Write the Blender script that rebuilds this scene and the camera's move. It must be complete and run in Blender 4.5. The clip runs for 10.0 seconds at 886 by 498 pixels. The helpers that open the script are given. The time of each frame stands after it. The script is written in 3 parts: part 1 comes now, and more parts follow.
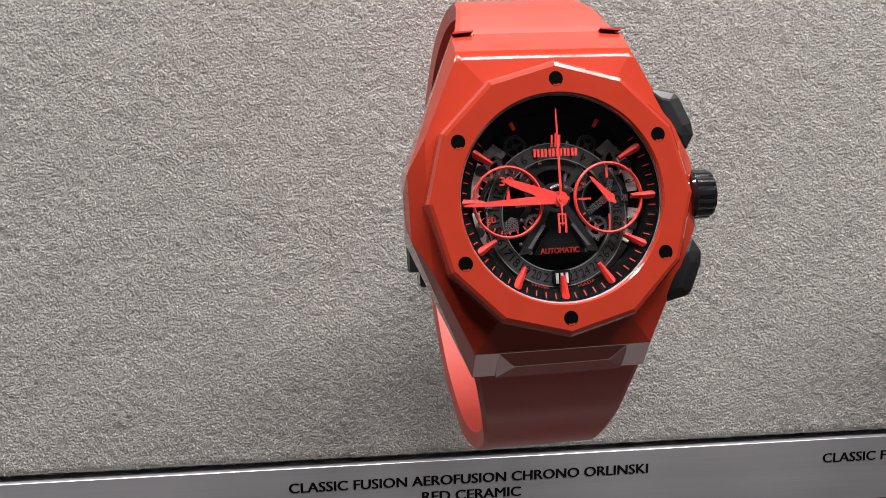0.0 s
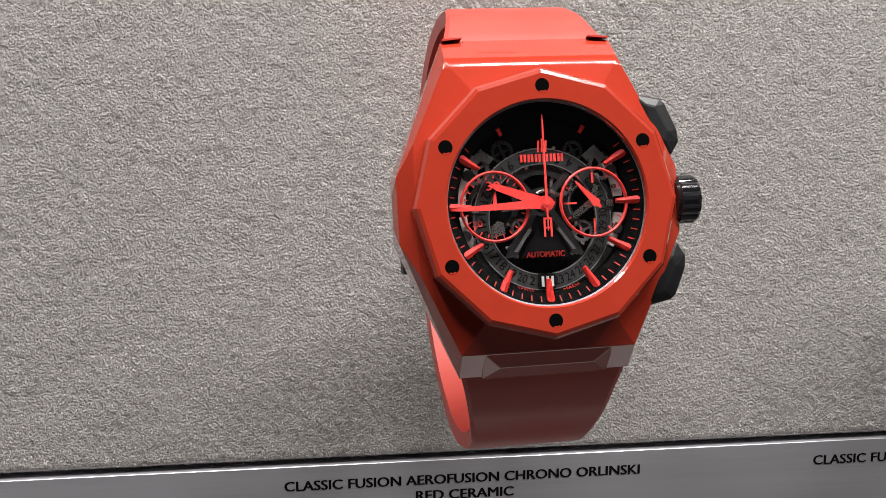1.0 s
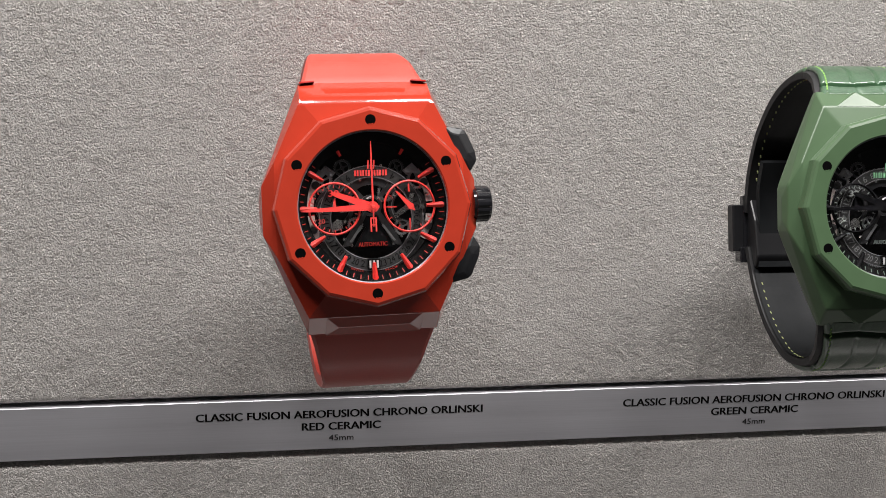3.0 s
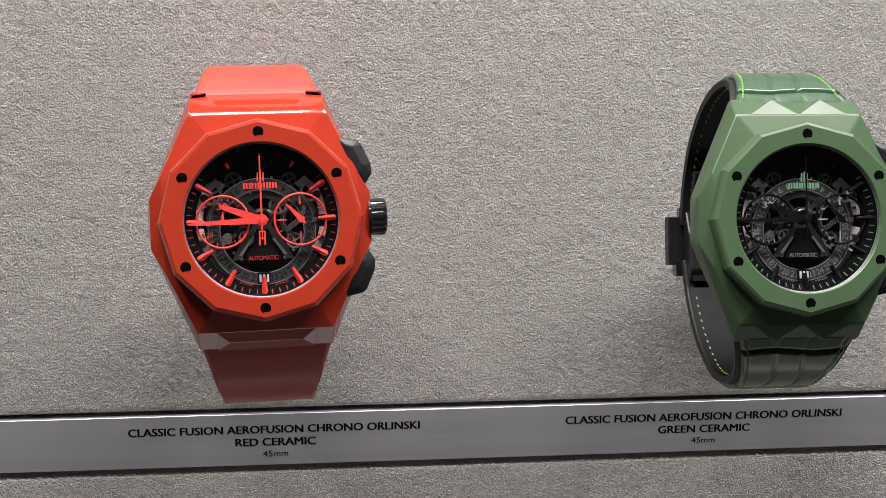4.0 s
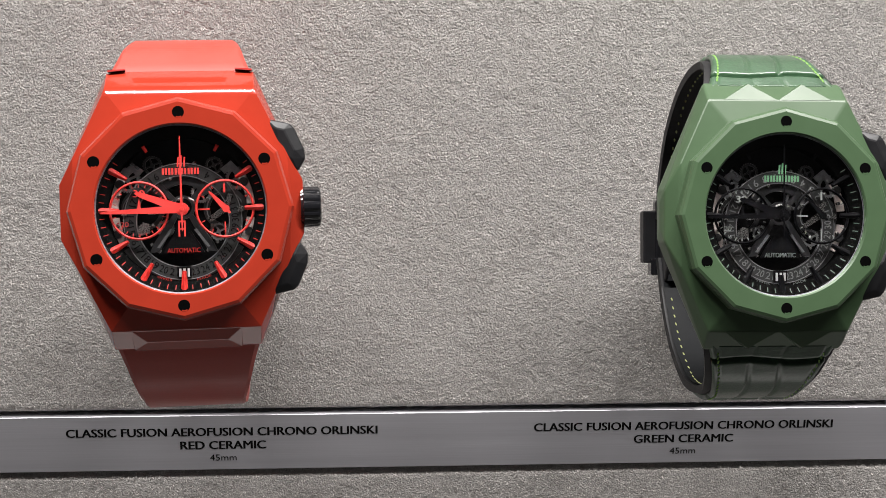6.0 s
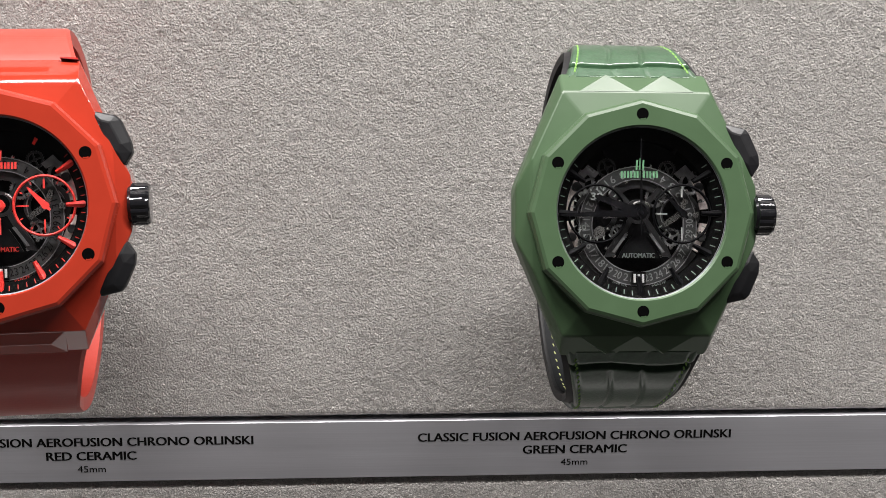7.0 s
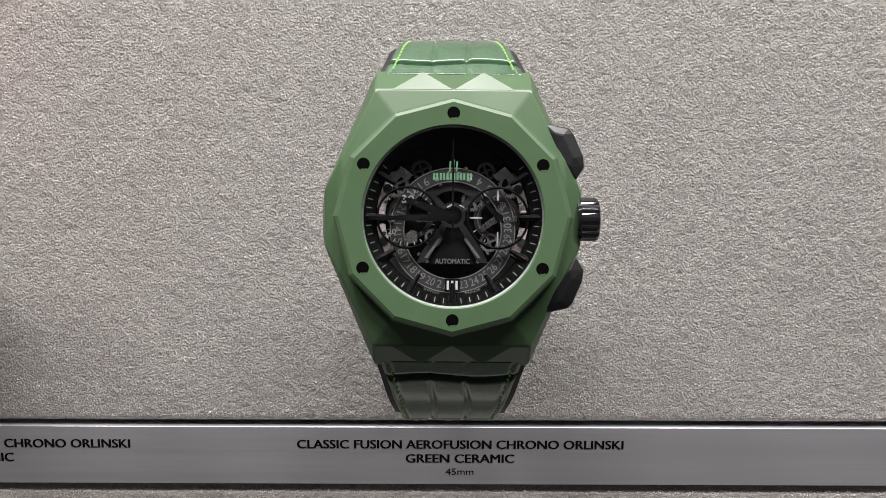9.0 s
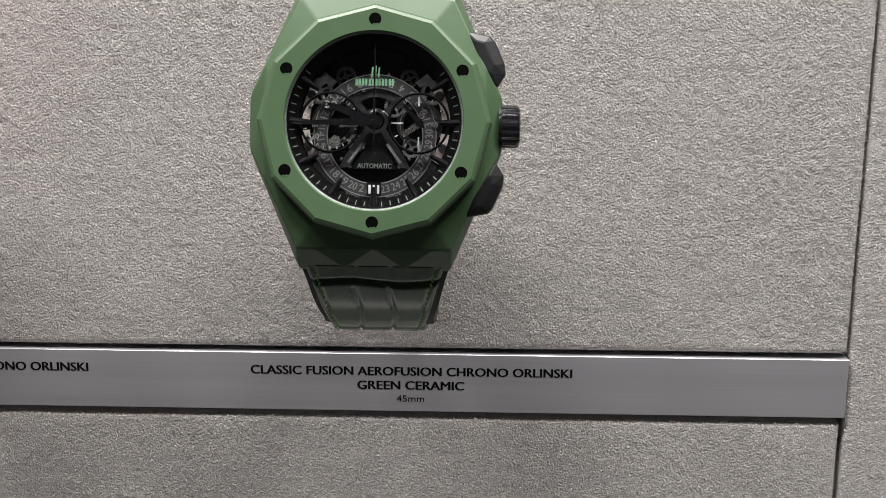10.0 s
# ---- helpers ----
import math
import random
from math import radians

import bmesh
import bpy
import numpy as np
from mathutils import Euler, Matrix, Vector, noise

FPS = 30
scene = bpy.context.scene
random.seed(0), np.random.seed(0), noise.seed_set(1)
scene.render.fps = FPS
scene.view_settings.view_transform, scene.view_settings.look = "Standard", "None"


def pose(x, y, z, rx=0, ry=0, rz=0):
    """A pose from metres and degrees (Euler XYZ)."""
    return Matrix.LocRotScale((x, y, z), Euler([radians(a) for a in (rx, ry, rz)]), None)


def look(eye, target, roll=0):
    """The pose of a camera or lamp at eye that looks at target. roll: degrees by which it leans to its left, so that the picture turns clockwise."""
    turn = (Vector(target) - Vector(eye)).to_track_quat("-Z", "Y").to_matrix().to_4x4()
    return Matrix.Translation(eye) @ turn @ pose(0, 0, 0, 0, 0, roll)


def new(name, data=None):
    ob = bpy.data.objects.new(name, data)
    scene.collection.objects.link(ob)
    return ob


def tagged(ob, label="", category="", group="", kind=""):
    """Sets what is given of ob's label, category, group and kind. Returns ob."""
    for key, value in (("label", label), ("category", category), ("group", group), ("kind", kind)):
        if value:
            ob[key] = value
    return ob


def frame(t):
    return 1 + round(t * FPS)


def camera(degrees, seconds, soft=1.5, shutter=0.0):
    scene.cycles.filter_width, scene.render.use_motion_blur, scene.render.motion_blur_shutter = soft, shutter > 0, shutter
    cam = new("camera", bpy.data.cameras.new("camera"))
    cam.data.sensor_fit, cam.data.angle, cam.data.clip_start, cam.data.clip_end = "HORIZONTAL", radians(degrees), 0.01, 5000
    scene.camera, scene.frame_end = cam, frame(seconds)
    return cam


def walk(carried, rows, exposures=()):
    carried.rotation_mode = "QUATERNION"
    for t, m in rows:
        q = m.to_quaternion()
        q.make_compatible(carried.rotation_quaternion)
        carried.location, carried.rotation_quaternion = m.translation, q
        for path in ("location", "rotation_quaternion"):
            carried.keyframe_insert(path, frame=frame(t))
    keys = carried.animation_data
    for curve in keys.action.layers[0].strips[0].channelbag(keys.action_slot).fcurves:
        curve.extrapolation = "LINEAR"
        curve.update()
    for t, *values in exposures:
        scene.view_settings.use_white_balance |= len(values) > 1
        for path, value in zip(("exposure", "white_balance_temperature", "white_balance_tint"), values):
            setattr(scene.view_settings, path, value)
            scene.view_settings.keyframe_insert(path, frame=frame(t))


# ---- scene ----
cam = camera(40.07, 10.0, soft=0.85)
PATH = [
    (0, (-0.09852, -0.24899, 0.10200), (-0.03725, 0.23572, -0.00430), -0.40),
    (0.5, (-0.09787, -0.25024, 0.10199), (-0.03934, 0.23400, -0.00786), -0.48),
    (1, (-0.09538, -0.25269, 0.10320), (-0.03848, 0.23256, -0.00304), -0.25),
    (1.2, (-0.09293, -0.26101, 0.10904), (-0.04221, 0.22310, -0.00520), -0.17),
    (1.3, (-0.09491, -0.27549, 0.11482), (-0.04310, 0.20718, -0.00492), 0.03),
    (1.4, (-0.09673, -0.29450, 0.12022), (-0.04546, 0.18752, -0.00234), 0.22),
    (1.5, (-0.09894, -0.31176, 0.12378), (-0.04748, 0.17018, 0.00097), 0.36),
    (2, (-0.09120, -0.31697, 0.12173), (-0.04929, 0.16538, -0.00312), 0.57),
    (2.5, (-0.10589, -0.32333, 0.12254), (-0.03619, 0.15590, -0.00187), 0.84),
    (3, (-0.07740, -0.31908, 0.12532), (-0.01070, 0.16050, 0.00060), 0.92),
    (3.2, (-0.06472, -0.32414, 0.12531), (-0.00693, 0.15724, 0.00311), 0.72),
    (4.3, (-0.03574, -0.31635, 0.12399), (0.00066, 0.16783, 0.00464), 0.07),
    (4.5, (-0.03257, -0.31656, 0.12447), (0.00113, 0.16734, 0.00321), 0.16),
    (5, (-0.02481, -0.31608, 0.12376), (0.00529, 0.16737, -0.00023), 0.20),
    (5.2, (-0.02291, -0.31603, 0.12414), (0.00604, 0.16728, -0.00065), 0.24),
    (6.3, (-0.01969, -0.29251, 0.11710), (0.00866, 0.19152, -0.00502), 0.62),
    (6.5, (-0.01305, -0.29284, 0.11564), (0.01584, 0.19170, -0.00434), 0.71),
    (7, (0.00875, -0.28609, 0.11516), (0.03822, 0.19841, -0.00482), 0.55),
    (7.5, (0.02754, -0.28148, 0.11504), (0.05287, 0.20278, -0.00682), 0.57),
    (8, (0.04326, -0.27983, 0.11374), (0.06585, 0.20431, -0.00915), 0.49),
    (8.5, (0.05366, -0.27814, 0.11370), (0.05860, 0.20644, -0.00941), 0.11),
    (9, (0.05903, -0.27805, 0.11479), (0.05402, 0.20684, -0.00712), -0.04),
    (9.5, (0.06610, -0.28208, 0.11161), (0.05445, 0.20274, -0.01010), 0.10),
    (10, (0.07949, -0.28528, 0.09993), (0.06055, 0.19876, -0.02396), 0.06),
]
walk(cam, [(t, look(eye, target, roll)) for t, eye, target, roll in PATH], [(0, -0.08), (2.5, -0.1), (3.2, -0.1), (5, -0.04), (7, 0.0), (10, 0.02)])

# ---- light: shop ceiling lamp over the display, dim room all round ----
world = bpy.data.worlds.new("world")
scene.world = world
world.use_nodes = True
world.node_tree.nodes["Background"].inputs[0].default_value = (1.0, 0.98, 0.97, 1)
world.node_tree.nodes["Background"].inputs[1].default_value = 0.011


def area_lamp(name, eye, target, sx, sy, watts, colour):
    data = bpy.data.lights.new(name, "AREA")
    data.shape, data.size, data.size_y, data.energy, data.color = "RECTANGLE", sx, sy, watts, colour
    ob = new(name, data)
    ob.matrix_world = look(eye, target)
    return ob


for lamp_x, lamp_wide, watts in ((-0.30, 0.11, 2.0), *[(-0.17 + 0.028 * k, 0.015, 0.55) for k in range(6)], (0.075, 0.07, 1.5), (0.19, 0.07, 1.6), (0.31, 0.05, 1.2), (0.42, 0.09, 1.9)):
    area_lamp("display_lamp", (lamp_x, -0.198, 0.62), (0.4 * lamp_x + 0.01, -0.02, 0.04), lamp_wide, 0.06, watts * 1.08, (1.0, 0.965, 0.945))


# ---- materials ----
def mat(name, base, rough, metal=0.0, vary=0.12, fine=900.0, coarse=90.0, bump=0.0, bump_scale=2500.0, coat=0.0, coat_rough=0.06, bump_depth=0.0004, island=0.0, stretch=None, spec=0.5):
    m = bpy.data.materials.new(name)
    m.use_nodes = True
    n, l = m.node_tree.nodes, m.node_tree.links
    bsdf = n["Principled BSDF"]
    bsdf.inputs["Metallic"].default_value = metal
    bsdf.inputs["Coat Weight"].default_value = coat
    bsdf.inputs["Coat Roughness"].default_value = coat_rough
    bsdf.inputs["Specular IOR Level"].default_value = spec
    co = n.new("ShaderNodeTexCoord")
    src = co.outputs["Object"]
    if stretch:
        mp = n.new("ShaderNodeMapping")
        mp.inputs["Scale"].default_value = stretch
        l.new(src, mp.inputs["Vector"])
        src = mp.outputs["Vector"]

    def noise_tex(scale, detail):
        t = n.new("ShaderNodeTexNoise")
        t.inputs["Scale"].default_value, t.inputs["Detail"].default_value = scale, detail
        l.new(src, t.inputs["Vector"])
        return t.outputs["Fac"]

    f, c = noise_tex(fine, 4.0), noise_tex(coarse, 3.0)
    add = n.new("ShaderNodeMath")
    add.operation = "ADD"
    l.new(f, add.inputs[0]), l.new(c, add.inputs[1])
    rng = n.new("ShaderNodeMapRange")
    rng.inputs["From Min"].default_value, rng.inputs["From Max"].default_value = 0.7, 1.3
    rng.inputs["To Min"].default_value, rng.inputs["To Max"].default_value = 1 - vary, 1 + vary
    l.new(add.outputs[0], rng.inputs["Value"])
    value = rng.outputs[0]
    if island:
        geo = n.new("ShaderNodeNewGeometry")
        r2 = n.new("ShaderNodeMapRange")
        r2.inputs["To Min"].default_value, r2.inputs["To Max"].default_value = 1 - island, 1 + island
        l.new(geo.outputs["Random Per Island"], r2.inputs["Value"])
        mul = n.new("ShaderNodeMath")
        mul.operation = "MULTIPLY"
        l.new(value, mul.inputs[0]), l.new(r2.outputs[0], mul.inputs[1])
        value = mul.outputs[0]
    tint = n.new("ShaderNodeVectorMath")
    tint.operation = "SCALE"
    tint.inputs[0].default_value = base
    l.new(value, tint.inputs["Scale"])
    l.new(tint.outputs[0], bsdf.inputs["Base Color"])
    rr = n.new("ShaderNodeMapRange")
    rr.inputs["From Min"].default_value, rr.inputs["From Max"].default_value = 0.3, 0.7
    rr.inputs["To Min"].default_value, rr.inputs["To Max"].default_value = rough * 0.85, min(1, rough * 1.15)
    l.new(c, rr.inputs["Value"]), l.new(rr.outputs[0], bsdf.inputs["Roughness"])
    if bump:
        b = n.new("ShaderNodeBump")
        b.inputs["Strength"].default_value, b.inputs["Distance"].default_value = bump, bump_depth
        l.new(noise_tex(bump_scale, 5.0), b.inputs["Height"])
        l.new(b.outputs[0], bsdf.inputs["Normal"])
    return m


FELT = mat("suede_cloth", (0.52, 0.498, 0.478), 0.95, vary=0.18, fine=2800, coarse=900, bump=1.0, bump_scale=2000, bump_depth=0.0006, spec=0.1)
# pale surface of the added rail that bounces light upward
BOUNCE = mat("bounce_pale", (0.36, 0.355, 0.35), 0.5, vary=0.05)
FIBRE = mat("suede_fibre", (0.52, 0.498, 0.478), 0.85, vary=0.03, fine=900, coarse=60, island=0.6, bump=0.7, bump_scale=2000, bump_depth=0.0004, spec=0.2)
BACKING = mat("dark_backing", (0.012, 0.012, 0.012), 0.9)
ALUMINIUM = mat("brushed_aluminium", (0.60, 0.595, 0.635), 0.42, metal=0.7, vary=0.06, fine=500, coarse=30, bump=0.025, bump_scale=700, stretch=(0.06, 1, 6))
INK = mat("black_print", (0.004, 0.004, 0.004), 0.6, spec=0.1)
BOARD = mat("dark_board", (0.03, 0.029, 0.028), 0.6)
RED_CERAMIC = mat("red_ceramic", (0.41, 0.038, 0.019), 0.14, vary=0.05, fine=300, coarse=60, coat=1.0, coat_rough=0.03)
RED_RUBBER = mat("red_rubber", (0.51, 0.044, 0.026), 0.5, vary=0.06, fine=3000, coarse=80, bump=0.05, bump_scale=9000, coat=0.6, coat_rough=0.32)
RED_LACQUER = mat("red_lacquer", (0.38, 0.021, 0.017), 0.4, vary=0.05)
# red darkened to put in shade, on hour markers and strap slots
SHADED_RED = mat("shaded_red_lacquer", (0.27, 0.012, 0.009), 0.5, vary=0.05, spec=0.1)
DIM_RED = mat("dim_red_print", (0.20, 0.012, 0.009), 0.5, spec=0.15)
GREEN_CERAMIC = mat("green_ceramic", (0.066, 0.116, 0.058), 0.37, vary=0.05, fine=300, coarse=60, spec=0.5)
GREEN_LEATHER = mat("green_leather", (0.035, 0.088, 0.041), 0.36, vary=0.22, fine=1500, coarse=160, bump=0.18, bump_scale=2600, spec=0.6, coat=0.7, coat_rough=0.2)
GREEN_LEATHER.node_tree.nodes["Principled BSDF"].inputs["Coat IOR"].default_value = 1.75
DARK_RUBBER = mat("black_rubber", (0.010, 0.010, 0.011), 0.55, vary=0.15, bump=0.06, bump_scale=6000)
GREY_LINING = mat("grey_lining", (0.008, 0.0092, 0.0105), 0.65, spec=0.25, vary=0.12, bump=0.08, bump_scale=5000)
BLACK_CERAMIC = mat("black_ceramic", (0.012, 0.012, 0.014), 0.09, vary=0.1, coat=0.5)
BLACK_COMPOSITE = mat("black_composite", (0.008, 0.008, 0.0095), 0.42, vary=0.15, bump=0.05, bump_scale=5000)
BLACK_DIAL = mat("black_dial", (0.0030, 0.0030, 0.0033), 0.5, spec=0.04)
BLACK_FLANGE = mat("black_flange", (0.003, 0.003, 0.003), 0.9, spec=0.0)
BLACK_HAND = mat("black_hand", (0.0025, 0.0025, 0.003), 0.6, spec=0.03)
# screw discs, blackened for the shade in their holes
SHADED_SCREW = mat("black_shaded_screw", (0.002, 0.002, 0.002), 0.8, spec=0.02)
DARK_RING = mat("dark_ring", (0.011, 0.011, 0.0115), 0.45, vary=0.3, fine=2500, spec=0.3)
GREY_RING = mat("grey_ring", (0.017, 0.017, 0.017), 0.5, vary=0.3, fine=2500, spec=0.15)
GUNMETAL = mat("gunmetal", (0.19, 0.19, 0.195), 0.3, metal=0.8, vary=0.25)
RIM_GREY = mat("grey_rim", (0.11, 0.11, 0.115), 0.4, metal=0.3, vary=0.2)
DARK_STEEL = mat("dark_steel", (0.018, 0.018, 0.019), 0.34, metal=0.4, vary=0.2)
STEEL = mat("polished_steel", (0.60, 0.59, 0.575), 0.24, metal=1.0)
ROSE_METAL = mat("rose_metal", (0.52, 0.45, 0.43), 0.4, metal=0.15, vary=0.5, fine=700, coarse=250)
GASKET = mat("grey_gasket", (0.08, 0.08, 0.088), 0.3, vary=0.1)
WHITE_PRINT = mat("white_print", (0.25, 0.25, 0.25), 0.5)
GREY_PRINT = mat("grey_print", (0.17, 0.18, 0.175), 0.5)
DIM_GREY = mat("dim_grey_print", (0.06, 0.07, 0.067), 0.5)
GREEN_PRINT = mat("green_print", (0.06, 0.15, 0.08), 0.5)
DIM_GREEN = mat("dim_green_print", (0.06, 0.085, 0.07), 0.5, spec=0.2)
NUMERAL_GREY = mat("numeral_grey", (0.075, 0.078, 0.078), 0.45, vary=0.2)
GREEN_THREAD = mat("green_thread", (0.24, 0.45, 0.11), 0.7, vary=0.25)
OLIVE_THREAD = mat("olive_thread", (0.42, 0.46, 0.20), 0.7, vary=0.25)

GLASS = bpy.data.materials.new("sapphire_glass")
GLASS.use_nodes = True
g = GLASS.node_tree.nodes["Principled BSDF"]
g.inputs["Transmission Weight"].default_value, g.inputs["Roughness"].default_value = 1.0, 0.0
g.inputs["IOR"].default_value, g.inputs["Base Color"].default_value = 1.30, (0.97, 0.97, 0.97, 1)


# ---- mesh helpers; watch parts are drawn in millimetres: x right, z up, y away from the viewer ----
def part(name, bm, material, parent, label="", smooth=False, scale=0.001, rounded=False):
    if scale != 1:
        bmesh.ops.scale(bm, vec=(scale,) * 3, verts=bm.verts)
    bmesh.ops.recalc_face_normals(bm, faces=bm.faces)
    me = bpy.data.meshes.new(name)
    bm.to_mesh(me)
    bm.free()
    if smooth:
        me.polygons.foreach_set("use_smooth", [True] * len(me.polygons))
    me.materials.append(material)
    ob = new(name, me)
    ob.parent = parent
    if rounded:
        me.polygons.foreach_set("use_smooth", [True] * len(me.polygons))
        ob.modifiers.new("flat_faces", "WEIGHTED_NORMAL").weight = 60
    return tagged(ob, label) if label else ob


def again(ob, m):
    """Another piece on the same mesh, under the same parent."""
    o = ob.copy()
    scene.collection.objects.link(o)
    o.matrix_basis = m
    return o


def soften(bm, width, angle=12.0, segments=2):
    bmesh.ops.recalc_face_normals(bm, faces=bm.faces)
    edges = [e for e in bm.edges if len(e.link_faces) == 2 and e.calc_face_angle(0) > radians(angle)]
    bmesh.ops.bevel(bm, geom=edges, offset=width, segments=segments, profile=0.5, affect="EDGES", clamp_overlap=True)
    return bm


def hull(bm, points):
    verts = [bm.verts.new(p) for p in points]
    out = bmesh.ops.convex_hull(bm, input=verts)
    loose = [v for v in out["geom_interior"] + out["geom_unused"] if isinstance(v, bmesh.types.BMVert)]
    bmesh.ops.delete(bm, geom=list(set(loose)), context="VERTS")
    bmesh.ops.dissolve_limit(bm, angle_limit=radians(0.5), verts=bm.verts, edges=bm.edges)
    return bm


def slab(bm, outline, y0, y1):
    """A flat piece: an outline of (x, z) drawn out from y0 to y1."""
    a = [bm.verts.new((x, y0, z)) for x, z in outline]
    b = [bm.verts.new((x, y1, z)) for x, z in outline]
    bm.faces.new(a), bm.faces.new(b[::-1])
    for i in range(len(a)):
        j = (i + 1) % len(a)
        bm.faces.new((a[i], b[i], b[j], a[j]))
    return bm


def block(bm, x0, x1, y0, y1, z0, z1):
    return slab(bm, [(x0, z0), (x1, z0), (x1, z1), (x0, z1)], y0, y1)


def lathe(bm, profile, steps=72, centre=(0.0, 0.0), start=0.0, sweep=360.0, closed=True):
    """Turns a profile of (radius, y) round the y axis through centre (x, z)."""
    whole = abs(sweep - 360) < 1e-6
    count = steps if whole else steps + 1
    rings = []
    for i in range(count):
        a = radians(start + sweep * i / steps)
        rings.append([bm.verts.new((centre[0] + r * math.cos(a), y, centre[1] + r * math.sin(a))) for r, y in profile])
    for i in range(steps):
        p, q = rings[i], rings[(i + 1) % count]
        for k in range(len(profile) if closed else len(profile) - 1):
            j = (k + 1) % len(profile)
            bm.faces.new((p[k], p[j], q[j], q[k]))
    if not whole and closed:
        bm.faces.new(rings[0]), bm.faces.new(rings[-1][::-1])
    return bm


def band(r0, r1, y0, y1):
    return [(r0, y0), (r1, y0), (r1, y1), (r0, y1)]


LETTERS = {}


def thicken(me, co, weight):
    """Heavier strokes: the letters laid over themselves with small shifts, each a hair behind the last."""
    faces = [tuple(p.vertices) for p in me.polygons]
    n = len(co)
    shifts = [(0, 0), (weight, 0), (-weight, 0), (0, weight * 0.75), (0, -weight * 0.75), (weight * 0.8, weight * 0.5), (-weight * 0.8, -weight * 0.5), (weight * 0.8, -weight * 0.5), (-weight * 0.8, weight * 0.5)]
    verts = np.concatenate([co + np.array([dx, dy, -0.012 * k]) for k, (dx, dy) in enumerate(shifts)])
    heavy = bpy.data.meshes.new("lettering")
    heavy.from_pydata(verts.tolist(), [], [tuple(v + k * n for v in f) for k in range(len(shifts)) for f in faces])
    return heavy, verts, np.ptp(verts[:, 0])


def lettering(name, body, material, parent, m, height=1.0, width=0.0, weight=0.0, label=""):
    """Flat raised lettering that faces -y; height: of the capitals, in metres; width: of the line, if it is set."""
    key = (body, weight)
    if key not in LETTERS:
        cu = bpy.data.curves.new("lettering", "FONT")
        cu.body, cu.align_x, cu.extrude, cu.resolution_u = body, "CENTER", 0.004, 3
        tmp = new("lettering", cu)
        dg = bpy.context.evaluated_depsgraph_get()
        me = bpy.data.meshes.new_from_object(tmp.evaluated_get(dg))
        bpy.data.objects.remove(tmp)
        co = np.zeros(len(me.vertices) * 3)
        me.vertices.foreach_get("co", co)
        co = co.reshape(-1, 3)
        co[:, 0] -= (co[:, 0].max() + co[:, 0].min()) / 2
        LETTERS[key] = (me, co, np.ptp(co[:, 0]))
        if weight:
            LETTERS[key] = thicken(me, co, weight)
    me, co, wide = LETTERS[key]
    me = me.copy()
    k = height / 0.729
    kx = width / wide if width else k
    out = np.stack([co[:, 0] * kx, -co[:, 2] * 0.005 - 0.00001, (co[:, 1] - 0.36) * k], -1)
    me.vertices.foreach_set("co", out.ravel())
    me.update()
    me.materials.clear()
    me.materials.append(material)
    ob = new(name, me)
    ob.parent, ob.matrix_basis = parent, m
    return tagged(ob, label) if label else ob


# ---- the display wall ----
STRIP_L, STRIP_R, STRIP_H = -0.1687, 0.1679, 0.01517


EDGE_R = 0.0017


def panel(name, x0, x1, z0, z1, label):
    bm = block(bmesh.new(), x0, x1, 0.0004, 0.011, z0, z1)
    soften(bm, EDGE_R, segments=5)
    ob = part(name, bm, FELT, None, scale=1)
    return tagged(ob, label, "wall panel", kind="structure")


panel("wall_panel_upper", STRIP_L + 0.0003, STRIP_R - 0.0003, 0.0011, 0.24, "greige suede-covered display panel behind the watches")
panel("wall_panel_lower", STRIP_L + 0.0007, STRIP_R - 0.0007, -0.13, -STRIP_H - 0.0011, "greige suede-covered panel below the metal label strip")
panel("wall_panel_west", -0.50, STRIP_L - 0.0004, -0.13, 0.24, "greige suede-covered panel beside the display")
panel("wall_panel_east", STRIP_R + 0.0004, 0.50, -0.13, 0.24, "greige suede-covered panel beside the display")
bm = block(bmesh.new(), -0.52, 0.52, 0.0112, 0.03, -0.14, 0.25)
tagged(part("wall_north", bm, BACKING, None, scale=1), "dark backing board behind the suede panels", "wall", kind="structure")
# unseen board, drawn far forward to keep light off the undersides
bm = block(bmesh.new(), -1.2, 1.2, -1.3, 0.03, -0.19, -0.141)
tagged(part("floor", bm, BOARD, None, scale=1), "unseen dark board below the display that blocks light from under it", "floor", kind="structure")


# added out of view: reflects lamp light up onto lugs and straps
bm = soften(block(bmesh.new(), -0.50, 0.50, -0.116, -0.075, -0.1408, -0.1312), 0.001, segments=2)
tagged(part("bounce_rail", bm, BOUNCE, None, scale=1), "unseen pale rail added to bounce light onto the undersides of the watches", "ledge", kind="structure")


